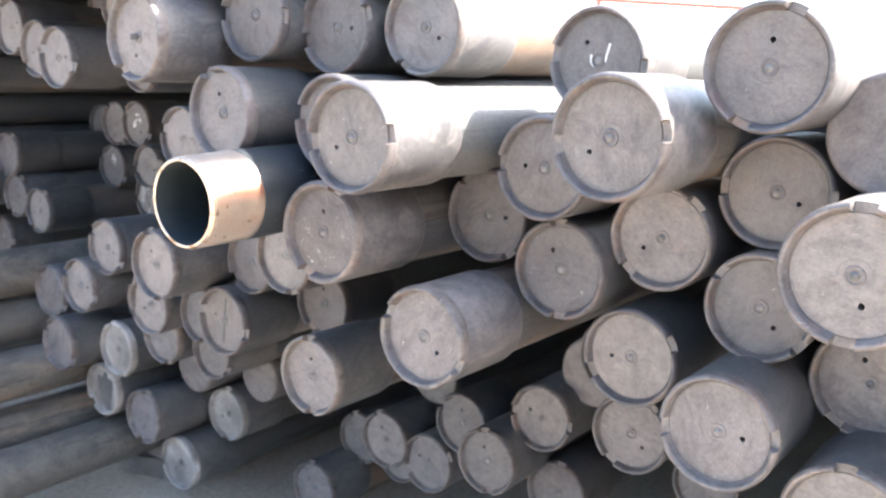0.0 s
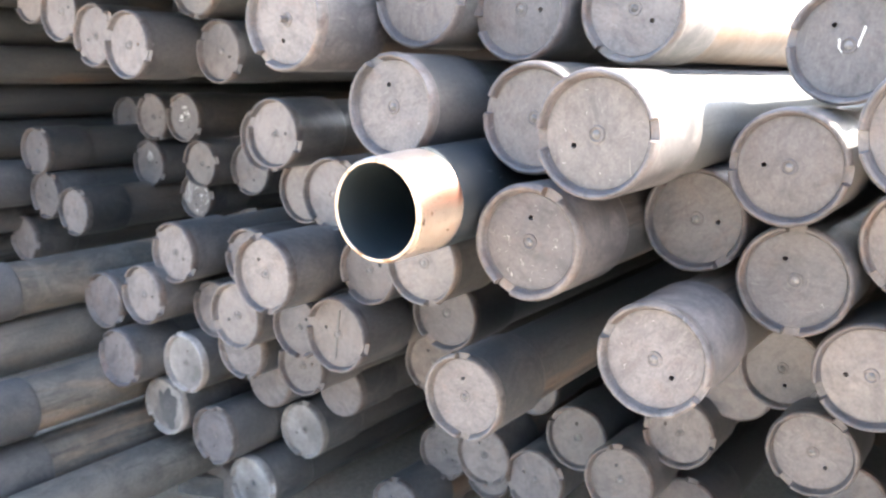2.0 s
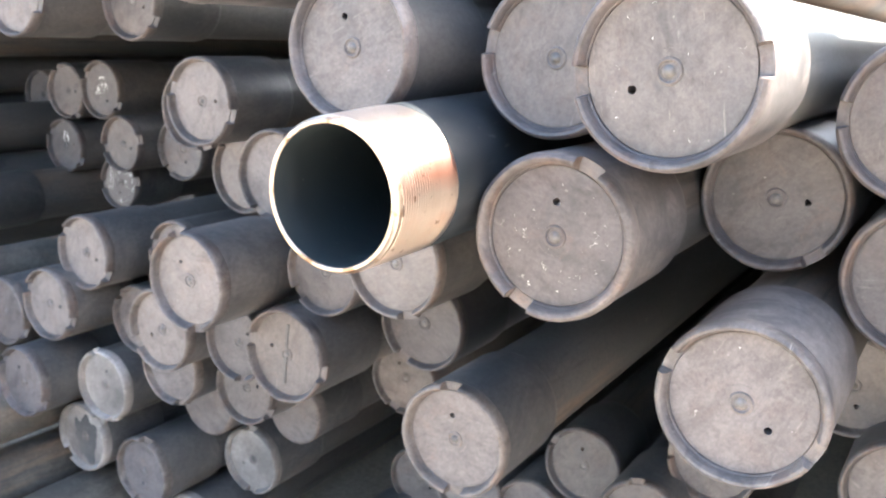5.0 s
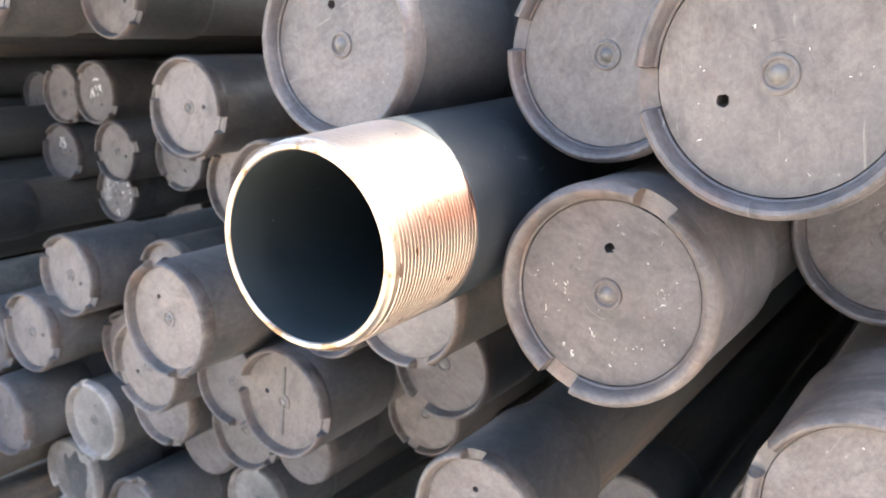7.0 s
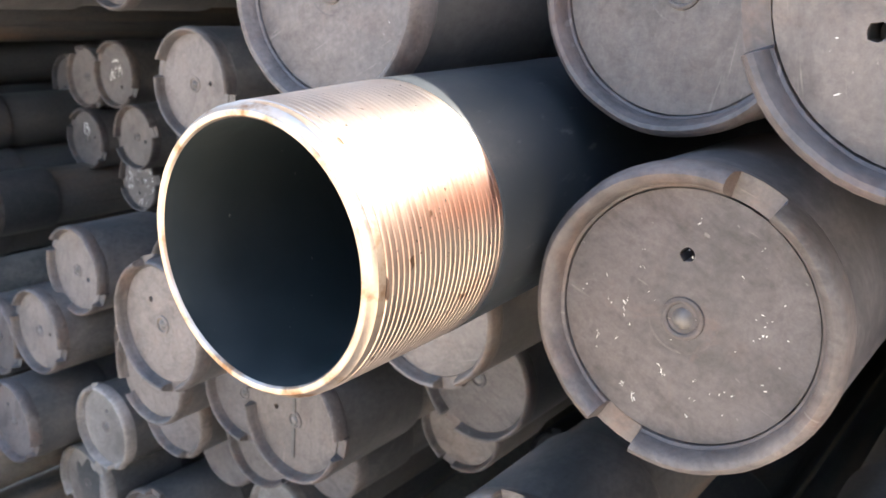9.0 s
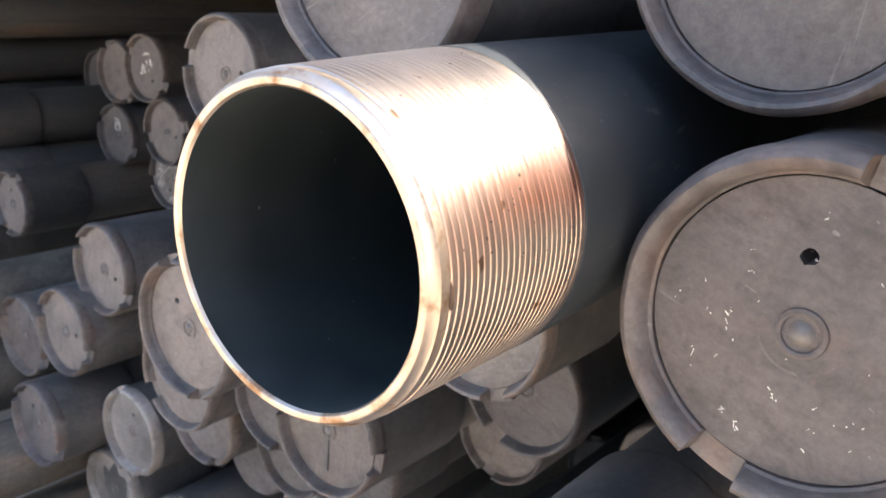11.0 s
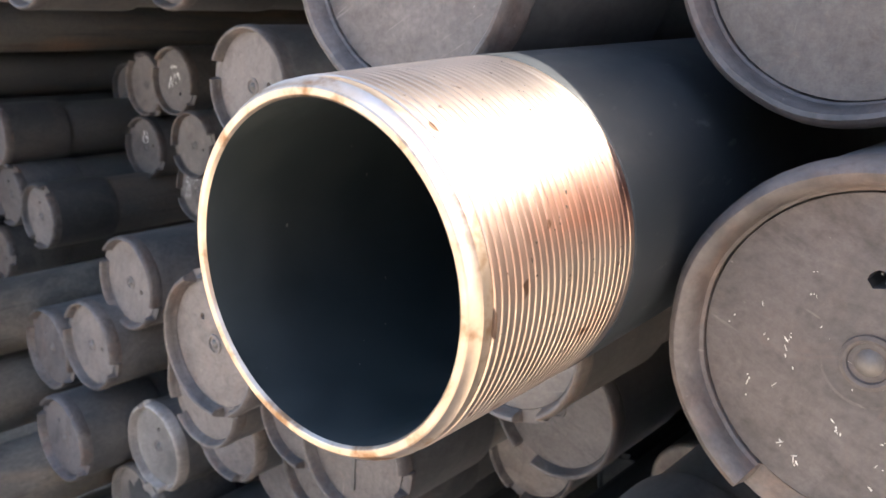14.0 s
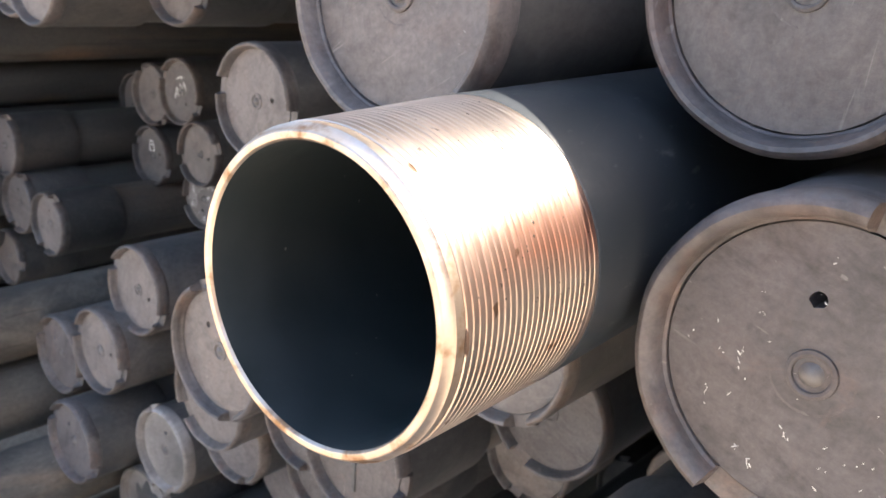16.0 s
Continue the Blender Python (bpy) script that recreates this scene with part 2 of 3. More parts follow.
def rim_mesh(R, notch, mat, lip):
    """The cap's rounded rim with two opposite notches, notch degrees wide."""
    prof = [(0.985, 0.0165), (1.006, 0.0125), (1.014, 0.006), (1.0135, -0.002), (1.004, -0.0082), (0.985, -0.0122), (0.958, -0.0138),
            (0.93, -0.0128), (0.908, -0.0096), (0.895, -0.005), (0.888, 0.0), (0.874, 0.0015), (0.872, 0.024)]
    prof = [(lip + (r - 0.872) * (1.014 - lip) / 0.142, y) for r, y in prof]
    h = notch / 2
    angles = []
    for a in range(0, 360, 6):
        near = min(abs(a % 180 - 0), abs(a % 180 - 180))
        if near > h + 1.5:
            angles.append((a, False))
    for c in (0, 180):
        angles += [(c - h - 0.6, False), (c - h + 0.6, True), (c - h / 2, True), (c, True), (c + h / 2, True), (c + h - 0.6, True), (c + h + 0.6, False)]
    angles = sorted(((a % 360), n) for a, n in angles)
    bm = bmesh.new()
    rings = []
    for k, (a, low) in enumerate(angles):
        w = 1 + 0.006 * noise.noise((a * 0.05, R * 90, notch))
        t = radians(a)
        ring = []
        for i, (r, y) in enumerate(prof):
            if low:
                y = max(y, 0.0042)
                r = r + (0.035 if lip == 0.89 else 0.0) if 0 < i < 5 else r
            else:
                y += 0.001 * noise.noise((a * 0.09, 7, notch))
            ring.append(bm.verts.new((R * r * w * math.cos(t), y, R * r * w * math.sin(t))))
        rings.append(ring)
    for a, b in zip(rings, rings[1:] + rings[:1]):
        for i in range(len(prof) - 1):
            bm.faces.new((a[i], b[i], b[i + 1], a[i + 1]))
    bmesh.ops.recalc_face_normals(bm, faces=bm.faces)
    return finish("rim", bm, mat, 35)


def blank_mesh(R):
    """A blank cap with a rounded edge and no raised rim."""
    prof = [(0.985, 0.034), (1.01, 0.026), (1.012, 0.004), (0.99, -0.004), (0.955, -0.0075), (0.9, -0.008), (0.86, -0.0066), (0.5, -0.0072), (0.15, -0.0075), (0.01, -0.0075)]
    return finish("blank", turned([(r * R, y) for r, y in prof], 56, close_last=True), CAP, 45)


def plate_mesh(R, hole, lip, mat):
    """The cap's flat face with a small round hole at that angle, slightly dished."""
    from_circle = lambda cx, cz, r, n: [(cx + r * math.cos(2 * math.pi * i / n), cz + r * math.sin(2 * math.pi * i / n)) for i in range(n)]
    hx, hz, hr = 0.42 * R * math.cos(radians(hole)), 0.42 * R * math.sin(radians(hole)), 0.048 * R
    bm = bmesh.new()
    outer = [bm.verts.new((x, 0.0085, z)) for x, z in from_circle(0, 0, (lip - 0.008) * R, 48)]
    ragged = [1 + 0.3 * noise.noise((i * 0.9, hole, R * 50)) for i in range(12)]
    inner = [bm.verts.new((hx + (x - hx) * k, 0.0075, hz + (z - hz) * k)) for (x, z), k in zip(from_circle(hx, hz, hr, 12), ragged)]
    edges = [bm.edges.new((c[i], c[(i + 1) % len(c)])) for c in (outer, inner) for i in range(len(c))]
    bmesh.ops.triangle_fill(bm, edges=edges, use_beauty=True, use_dissolve=False, normal=(0, -1, 0))
    back = [bm.verts.new((v.co.x, 0.036, v.co.z)) for v in inner]
    bm.faces.new(back)
    for i in range(12):
        bm.faces.new((inner[i], inner[(i + 1) % 12], back[(i + 1) % 12], back[i]))
    bm.normal_update()
    for f in bm.faces:
        if abs(f.normal.y) > 0.5 and f.normal.y > 0:
            f.normal_flip()
    return finish("face_plate", bm, mat, 30)


def boss_mesh(R, mat):
    prof = [(0.245, 0.0087), (0.238, 0.0079), (0.225, 0.0079), (0.218, 0.0087), (0.146, 0.0087), (0.14, 0.0062), (0.12, 0.0056), (0.105, 0.0062), (0.1, 0.0078), (0.08, 0.0078), (0.07, 0.0076)]
    return finish("boss", turned([(r * R, y) for r, y in prof], 32), mat, 30)


def seat_mesh(R, lip):
    """The dark ledge under the face plate's edge."""
    return finish("seat_ring", turned([((lip + 0.004) * R, 0.0205), ((lip - 0.05) * R, 0.0205)], 40), COUPLING, 30)


def plug_mesh(R):
    prof = [(0.072, 0.0078), (0.062, 0.0066), (0.046, 0.0052), (0.024, 0.004), (0.008, 0.0036)]
    return finish("plug", turned([(r * R, y) for r, y in prof], 14, close_last=True), PLUG, 30)


def coupling_mesh(R, length, mat):
    prof = [(0.95 * R, 0.0085), (0.985 * R, 0.0095), (0.998 * R, 0.013), (R, 0.018), (R, length - 0.012), (0.985 * R, length - 0.004), (0.955 * R, length), (0.9 * R, length + 0.001)]
    return finish("coupling", turned(prof, 48), mat, 35)


def tube_mesh(r, length, mat):
    return finish("pipe_body", turned([(0.93 * r, 0.03), (r, 0.03), (r, length), (0.9 * r, length)], 40, close_last=True), mat, 50)


def bolt_mesh():
    return finish("bolt", turned([(0.006, 0.008), (0.006, -0.012), (0.005, -0.0135), (0.001, -0.0138)], 12, close_last=True), RIM, 30)


def nick_mesh(R, count, grow):
    """Small uneven slivers of pale scuffed surface on the cap's face."""
    bm = bmesh.new()
    pick = random.Random(count * 7 + int(R * 1e4))
    left = 0
    for _ in range(count):
        if not left:
            a, d, left = pick.uniform(0, 6.283), R * 0.74 * math.sqrt(pick.random()), pick.choice((1, 1, 1, 2, 2, 4))
            ox, oz, lean = d * math.cos(a), d * math.sin(a), pick.gauss(1.3, 0.9)
        left -= 1
        cx, cz, t = ox + pick.gauss(0, 0.0022) * grow ** 0.5, oz + pick.gauss(0, 0.0022) * grow ** 0.5, lean + pick.gauss(0, 0.5)
        l, w = pick.choice((0.0006, 0.0009, 0.0013, 0.002, 0.0038)) * grow * pick.uniform(0.8, 1.3), grow * pick.uniform(0.00022, 0.0006)
        ring = []
        for k in range(6):
            u, v = l * math.cos(k * 1.047) * pick.uniform(0.6, 1.1), w * math.sin(k * 1.047) * pick.uniform(0.6, 1.2)
            ring.append(bm.verts.new((cx + u * math.cos(t) - v * math.sin(t), 0.0078, cz + u * math.sin(t) + v * math.cos(t))))
        f = bm.faces.new(ring)
        low = bmesh.ops.extrude_face_region(bm, geom=[f])["geom"]
        for v in low:
            if isinstance(v, bmesh.types.BMVert):
                v.co.y += 0.0009
    bmesh.ops.recalc_face_normals(bm, faces=bm.faces)
    return finish("paint_nicks", bm, CHALK, 30)


def chalk_mesh(R, line):
    """A thin raised chalk stroke along points given in cap radii."""
    bm = bmesh.new()
    pts = [Vector((x * R, 0, z * R)) for x, z in line]
    fine = []
    for a, b in zip(pts, pts[1:]):
        fine += [a.lerp(b, k / 4) for k in range(4)]
    fine.append(pts[-1])
    rows = []
    for k, p in enumerate(fine):
        d = (fine[min(k + 1, len(fine) - 1)] - fine[max(k - 1, 0)]).normalized()
        n = Vector((-d.z, 0, d.x)) * R * (0.017 + 0.009 * noise.noise((k * 0.7, R, pts[0].x * 90)))
        rows.append([bm.verts.new((q.x, y, q.z)) for q, y in ((p + n, 0.0082), (p + n, 0.0076), (p - n, 0.0076), (p - n, 0.0082))])
    for a, b in zip(rows, rows[1:]):
        for i in range(3):
            bm.faces.new((a[i], a[i + 1], b[i + 1], b[i]))
    bmesh.ops.recalc_face_normals(bm, faces=bm.faces)
    return finish("chalk_stroke", bm, CHALK, 30)


def torn_mesh(R, seed):
    """A dark ragged break in the cap's face."""
    bm = bmesh.new()
    pick = random.Random(seed)
    rings = []
    for k, y in ((1.0, 0.0078), (0.97, 0.0072), (0.8, 0.0071)):
        rings.append([])
        for i in range(40):
            t = 2 * math.pi * i / 40
            d = R * k * (0.5 + 0.3 * noise.noise((math.cos(t) * 1.6, math.sin(t) * 1.6, seed)) + 0.1 * noise.noise((math.cos(t) * 6, math.sin(t) * 6, seed)))
            rings[-1].append(bm.verts.new((d * math.cos(t), y, d * math.sin(t) * 1.25)))
    for a, b in zip(rings, rings[1:]):
        for i in range(40):
            bm.faces.new((a[i], a[(i + 1) % 40], b[(i + 1) % 40], b[i]))
    bm.faces.new(rings[-1])
    bmesh.ops.recalc_face_normals(bm, faces=bm.faces)
    return finish("torn_opening", bm, COUPLING, 30)


PLACES = []
SUNK = pose(0, -0.0055, 0)


def casing(x, y, z, spin, hole, radius=0.0985, sleeve=0.2, length=9.0, yaw=0.0, pitch=0.0, group="capped pipes in the stack",
           label="dark steel casing pipe with a dusty grey notched end cap, stacked", notch=19, plain=False, dusty=False, nicks=0, chalk=(), bolt=False, pale=False, weathered=False, streaked=False, slate=False, lip=0.868, seam=False, torn=False):
    """One steel pipe that lies along +y from its capped end at (x, y, z). spin: the turn of the notches; hole: the hole's angle."""
    if plain:
        label = "dark steel casing pipe with a blank grey end cap, stacked"
    elif pale:
        label = "dark steel casing pipe with a battered whitish end cap, stacked"
    elif weathered:
        label = "weathered brown-grey casing pipe that reaches out of the stack"
    elif streaked:
        label = "casing pipe with orange-brown rust streaks and a notched cap"
    elif dusty:
        label = "casing pipe with a pale dusty coupling and a notched cap"
    pipe = tagged(new("casing_pipe"), label, "pipe", group)
    pipe.matrix_world = pose(x, y - 0.001, z, pitch, 0, yaw)
    PLACES.append((x, z))
    R, r = radius, radius * 0.914
    part("pipe_body", shared(("tube", r, length, weathered, streaked), lambda: tube_mesh(r, length, WEATHERED if weathered else STREAKED if streaked else PIPE)), pipe)
    part("coupling", shared(("coupling", R, sleeve, dusty), lambda: coupling_mesh(R, sleeve, DUSTY if dusty else COUPLING)), pipe)
    if plain:
        part("end_cap", shared(("blank", R), lambda: blank_mesh(R)), pipe, "blank dusty grey cap", pose(0, 0, 0, 0, -spin, 0))
        return pipe
    cap = part("end_cap", shared(("rim", R, notch, slate, pale, lip), lambda: rim_mesh(R, notch, PALE if pale else SLATE_RIM if slate else RIM, lip)), pipe, "slate grey cap with a raised rim" if slate else "dusty beige-grey cap with a raised rim", pose(0, 0, 0, 0, -spin, 0))
    rel = round(((hole - spin) % 360) / 5) * 5
    part("face_plate", shared(("plate", R, rel, pale, slate, lip), lambda: plate_mesh(R, rel, lip, PALE if pale else SLATE if slate else CAP)), cap, at=SUNK)
    part("boss", shared(("boss", R, slate), lambda: boss_mesh(R, SLATE if slate else CAP)), cap, at=SUNK)
    part("seat_ring", shared(("seat", R, lip), lambda: seat_mesh(R, lip)), cap)
    part("plug", shared(("plug", R), lambda: plug_mesh(R)), cap, "small pale centre plug", SUNK)
    if bolt:
        part("bolt", shared("bolt", bolt_mesh), cap, "short steel bolt", SUNK)
    if nicks:
        tagged(part("paint_nicks", nick_mesh(R, nicks, 2.6 if nicks > 100 else 0.62), pipe, "white scuff marks", SUNK), kind="stuff")
    if seam:
        bm = bmesh.new()
        bmesh.ops.create_cube(bm, size=1, matrix=pose(-0.02 * R, 0.0075, 0.0, 0, 4, 0) @ Matrix.Diagonal((0.06 * R, 0.003, 1.3 * R, 1)))
        part("seam", finish("seam", bm, COUPLING), pipe, "dark vertical seam", SUNK)
    if torn:
        part("torn_opening", torn_mesh(R, torn), pipe, "dark torn opening in the cap", SUNK)
    for line in chalk:
        part("chalk_stroke", chalk_mesh(R, line), pipe, "white chalk stroke", SUNK)
    return pipe


# ---- ground ----
bm = bmesh.new()
bmesh.ops.create_grid(bm, x_segments=2, y_segments=2, size=600)
ground = tagged(new("ground", finish("ground", bm, GROUND)), "dusty bare yard ground", "ground", kind="structure")


# ---- the bare threaded pipe ----
def threaded_pipe(x, y, z, yaw, pitch):
    pipe = tagged(new("threaded_pipe"), "black steel pipe with a bare, shiny machined thread", "pipe")
    pipe.matrix_world = pose(x, y, z, pitch, 0, yaw)
    ri, ro, start, pitch_len, turns = 0.0803, 0.0924, 0.0125, 0.00487, 24
    end = start + pitch_len * turns
    crest = lambda s: ro - 0.0003 - 0.0030 * (1 - s / end)
    part("pipe_body", finish("pipe_body", turned([(ro - 0.0012, end - 0.001), (ro - 0.0012, end), (ro - 0.0002, end + 0.001), (ro, end + 0.002), (ro, end + 0.012), (ro, 9.0), (0.08, 9.0)], 96), BLACK, 50), pipe)
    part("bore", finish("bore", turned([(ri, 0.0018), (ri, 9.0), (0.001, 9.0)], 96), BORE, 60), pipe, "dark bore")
    lip = [(ri, 0.0018), (ri + 0.0010, 0.0003), (ri + 0.0016, 0.0), (0.0846, 0.0), (0.0855, 0.0005), (0.0864, 0.0024), (crest(0) - 0.0012, 0.0052), (crest(0) - 0.0004, 0.0058),
           (crest(0) - 0.0003, start - 0.0012), (crest(0) - 0.0006, start)]
    part("edge", finish("edge", turned(lip, 160), EDGE, 25), pipe, "bright bevelled edge")
    prof = []
    for k in range(turns):
        s = start + k * pitch_len
        d = 0.0007 * (1 - max(0, (k - turns + 4)) / 5)
        prof += [(crest(s) - d, s), (crest(s) - d, s + 0.05 * pitch_len), (crest(s) - 0.00005, s + 0.13 * pitch_len), (crest(s), s + 0.2 * pitch_len), (crest(s) + 0.00004, s + 0.93 * pitch_len)]
    prof.append((ro - 0.0012, end))
    bm = bmesh.new()
    bmesh.ops.create_uvsphere(bm, u_segments=10, v_segments=6, radius=1.0, matrix=pose(crest(0) * math.cos(-0.06) - 0.0005, start + 0.0008, crest(0) * math.sin(-0.06)) @ Matrix.Diagonal((0.0013, 0.0013, 0.0075, 1)))
    for v in bm.verts:
        v.co += Vector((0, 0.0007, 0.0004)) * noise.noise(v.co * 600)
    part("gouge", finish("gouge", bm, BURR, 60), pipe, "dark rusty gouge at the thread's start")
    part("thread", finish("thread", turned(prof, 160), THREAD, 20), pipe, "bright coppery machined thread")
    pick = random.Random(5)
    bm = bmesh.new()
    for _ in range(70):
        a, s, size = pick.uniform(-0.9, 2.2), pick.uniform(start, end - 0.006), pick.choice((0.00035, 0.0005, 0.0005, 0.0008))
        q = crest(s) - 0.0001
        bmesh.ops.create_icosphere(bm, subdivisions=1, radius=size, matrix=pose(q * math.cos(a), s, q * math.sin(a), 0, -math.degrees(a), 0) @ Matrix.Diagonal((0.4, pick.uniform(0.7, 1.4), pick.uniform(0.8, 1.8), 1)))
    tagged(part("pits", finish("pits", bm, BURR, 60), pipe, "small dark rust pits"), kind="stuff")
    return pipe


threaded_pipe(-1.3933, 1.0363, 1.4341, 2.08, 1.24)

# ---- the capped pipes ----
# pipes of the near part of the pile
casing(-1.552, 1.348, 1.799, 0, 120, radius=0.102, slate=True)
casing(-1.362, 1.410, 1.781, 20, 0, slate=True)
casing(-1.149, 1.443, 1.791, 60, -30, dusty=True, streaked=True)
casing(-0.437, 1.387, 1.751, 70, 90, slate=True, dusty=True)
casing(-0.801, 1.530, 1.746, 175, 130, slate=True, dusty=True, chalk=[((-0.16, 0.1), (-0.15, -0.04), (-0.08, -0.12)), ((0.14, -0.02), (0.18, 0.15), (0.22, 0.32))])
casing(-0.282, 1.539, 1.660, 125, 255, plain=True, dusty=True)
casing(-1.519, 1.235, 1.590, 118, 107, nicks=3)
casing(-1.254, 1.298, 1.591, 170, 0, slate=True, nicks=6)
casing(-1.063, 1.147, 1.590, 10, 210, slate=True, dusty=True, nicks=26)
casing(-0.620, 1.251, 1.632, 12, 215, slate=True, dusty=True)
casing(-0.847, 1.443, 1.543, 0, 180, slate=True)
casing(-0.452, 1.563, 1.542, 0, -20, slate=True)
casing(-0.258, 1.317, 1.475, 90, -70, radius=0.104, dusty=True)
casing(-1.2065, 1.229, 1.3855, 66, 93, radius=0.1015, lip=0.845, slate=True, dusty=True, nicks=95)
casing(-1.018, 1.525, 1.418, 130, 0, slate=True, nicks=3)
casing(-0.639, 1.536, 1.434, 50, 215)
casing(-0.823, 1.498, 1.343, 95, 120, slate=True, nicks=4)
casing(-0.440, 1.520, 1.348, 145, -50, radius=0.096, slate=True, nicks=5)
casing(-1.641, 1.535, 1.213, 110, 60, lip=0.89)
casing(-0.978, 1.274, 1.218, 158, -35, dusty=True, nicks=12)
casing(-0.685, 1.560, 1.184, 30, 190)
casing(-0.439, 1.382, 1.163, 10, 0, nicks=7)
casing(-0.264, 1.599, 1.237, 60, 110)
casing(-0.237, 1.420, 1.058, 95, 240)
casing(-1.461, 1.463, 0.956, 95, 100)
casing(-0.926, 2.007, 1.011, 135, 285, slate=True)
casing(-1.070, 2.190, 0.882, 90, 195, radius=0.102, plain=True)
casing(-0.815, 1.900, 0.871, 60, -40)
casing(-1.181, 2.105, 0.735, 0, 160, radius=0.098)
casing(-1.496, 2.166, 0.601, 150, 100, slate=True)
casing(-1.297, 2.018, 0.591, 100, 110, slate=True)
casing(-0.781, 2.389, 0.565, 145, 300)
casing(-1.165, 2.210, 0.467, 85, 240)
casing(-1.630, 2.176, 0.414, 30, 160, lip=0.89)
# pipes of the middle of the pile
casing(-1.751, 1.187, 1.737, 55, -100, dusty=True, bolt=True)
casing(-2.295, 1.706, 1.435, 165, 5, lip=0.89)
casing(-2.048, 1.677, 1.301, 60, 30, lip=0.89)
casing(-2.339, 1.887, 1.247, 130, 90, radius=0.100, lip=0.89)
casing(-2.054, 1.438, 1.123, 105, 125, lip=0.89)
casing(-1.860, 1.611, 1.140, 40, 30, radius=0.088, lip=0.89, slate=True)
casing(-1.919, 1.565, 0.966, 170, 165, lip=0.89, slate=True, seam=True)
casing(-1.713, 1.753, 1.027, 60, 100, lip=0.89, slate=True)
casing(-2.348, 1.620, 0.909, 30, 210, lip=0.89)
casing(-2.139, 1.655, 0.915, 100, 45, radius=0.088, lip=0.89, slate=True)
casing(-2.227, 1.770, 0.744, 150, 20, radius=0.090, lip=0.89, slate=True)
casing(-1.987, 2.108, 0.723, 70, 120, lip=0.89)
casing(-2.294, 2.031, 0.568, 75, 45, radius=0.090, plain=True)
casing(-1.760, 2.361, 0.628, 105, 75, radius=0.094, plain=True)
casing(-2.412, 1.985, 0.406, 90, 210, radius=0.098, lip=0.89, pale=True)
casing(-1.809, 2.165, 0.443, 110, 120, radius=0.098, lip=0.89)
casing(-2.061, 2.322, 0.315, 110, 330, radius=0.098, lip=0.89)
casing(-1.889, 2.345, 0.282, 25, 135, radius=0.088, lip=0.89)
casing(-2.299, 3.134, 0.100, 100, 0, radius=0.108, lip=0.89)
casing(-2.129, 2.154, 0.148, 100, 135, radius=0.102, lip=0.89)
# pipes of the far part of the pile
casing(-3.851, 2.071, 1.858, 100, 60, lip=0.89)
casing(-3.386, 2.137, 1.860, 130, 285, radius=0.106, lip=0.89)
casing(-3.668, 1.832, 1.788, 20, 135, radius=0.098, lip=0.89)
casing(-2.965, 1.991, 1.770, 60, 210, lip=0.89)
casing(-2.645, 1.728, 1.839, 90, 60, lip=0.89)
casing(-3.045, 1.662, 1.668, 40, 200, lip=0.89)
casing(-3.232, 1.667, 1.737, 140, 20, lip=0.89)
casing(-2.750, 1.568, 1.651, 165, 5, lip=0.89)
casing(-2.555, 1.741, 1.647, 150, -20, radius=0.092, lip=0.89, slate=True)
casing(-3.277, 2.206, 1.370, 150, -60, radius=0.094, lip=0.89, slate=True, chalk=[((-0.34, -0.2), (-0.22, 0.12), (-0.16, -0.16), (-0.02, 0.22), (0.04, -0.1), (0.16, 0.26), (0.22, 0.04)), ((-0.2, 0.36), (-0.04, 0.42), (0.12, 0.4))])
casing(-2.481, 1.855, 1.393, 115, 135, radius=0.100, lip=0.89)
casing(-4.105, 2.559, 1.277, 30, 210, lip=0.89, slate=True)
casing(-3.644, 2.343, 1.334, 120, 0, lip=0.89, slate=True)
casing(-3.933, 1.988, 1.178, 65, 45, lip=0.89, slate=True)
casing(-3.371, 2.521, 1.200, 15, 15, lip=0.89)
casing(-3.103, 2.138, 1.217, 15, 345, radius=0.088, lip=0.89, slate=True)
casing(-2.915, 2.212, 1.215, 50, 285, lip=0.89)
casing(-3.657, 2.334, 1.136, 150, 10, lip=0.89, slate=True, chalk=[((0.1, 0.3), (-0.12, 0.42), (-0.16, 0.2), (0.02, 0.1), (0.15, 0.25), (0.05, 0.48), (-0.14, 0.5))])
casing(-3.241, 2.235, 1.063, 10, 255, radius=0.088, lip=0.89, slate=True, nicks=120)
casing(-4.093, 1.829, 1.023, 155, 270, lip=0.89)
casing(-3.885, 1.994, 1.000, 60, 100, lip=0.89, slate=True)
casing(-2.740, 1.717, 1.008, 150, -20, lip=0.89)
casing(-2.505, 1.817, 1.014, 165, 135, lip=0.89)
casing(-3.680, 1.986, 0.963, 60, 90, lip=0.89)
casing(-4.300, 1.880, 0.860, 60, 225, radius=0.092, lip=0.89)
casing(-3.439, 2.674, 0.895, 60, 105, radius=0.100, lip=0.89)
casing(-2.844, 1.675, 0.856, 160, 0, lip=0.89)
casing(-3.270, 1.256, 0.823, 155, 15, radius=0.100, lip=0.89, weathered=True)
casing(-3.088, 1.702, 0.779, 150, 130, lip=0.89)
casing(-2.654, 1.810, 0.819, 140, 105, radius=0.094, lip=0.89)
casing(-2.452, 1.740, 0.754, 110, 120, radius=0.098, lip=0.89)
casing(-4.190, 2.072, 0.752, 170, -30, radius=0.100, lip=0.89)
casing(-3.250, 1.068, 0.634, 10, 15, radius=0.100, lip=0.89, weathered=True)
casing(-2.910, 1.627, 0.634, 150, 120, lip=0.89)
casing(-2.716, 1.738, 0.636, 110, 80, lip=0.89, pale=True)
casing(-2.509, 1.916, 0.578, 65, 105, radius=0.092, plain=True)
casing(-3.047, 1.168, 0.504, 130, 120, lip=0.89, weathered=True)
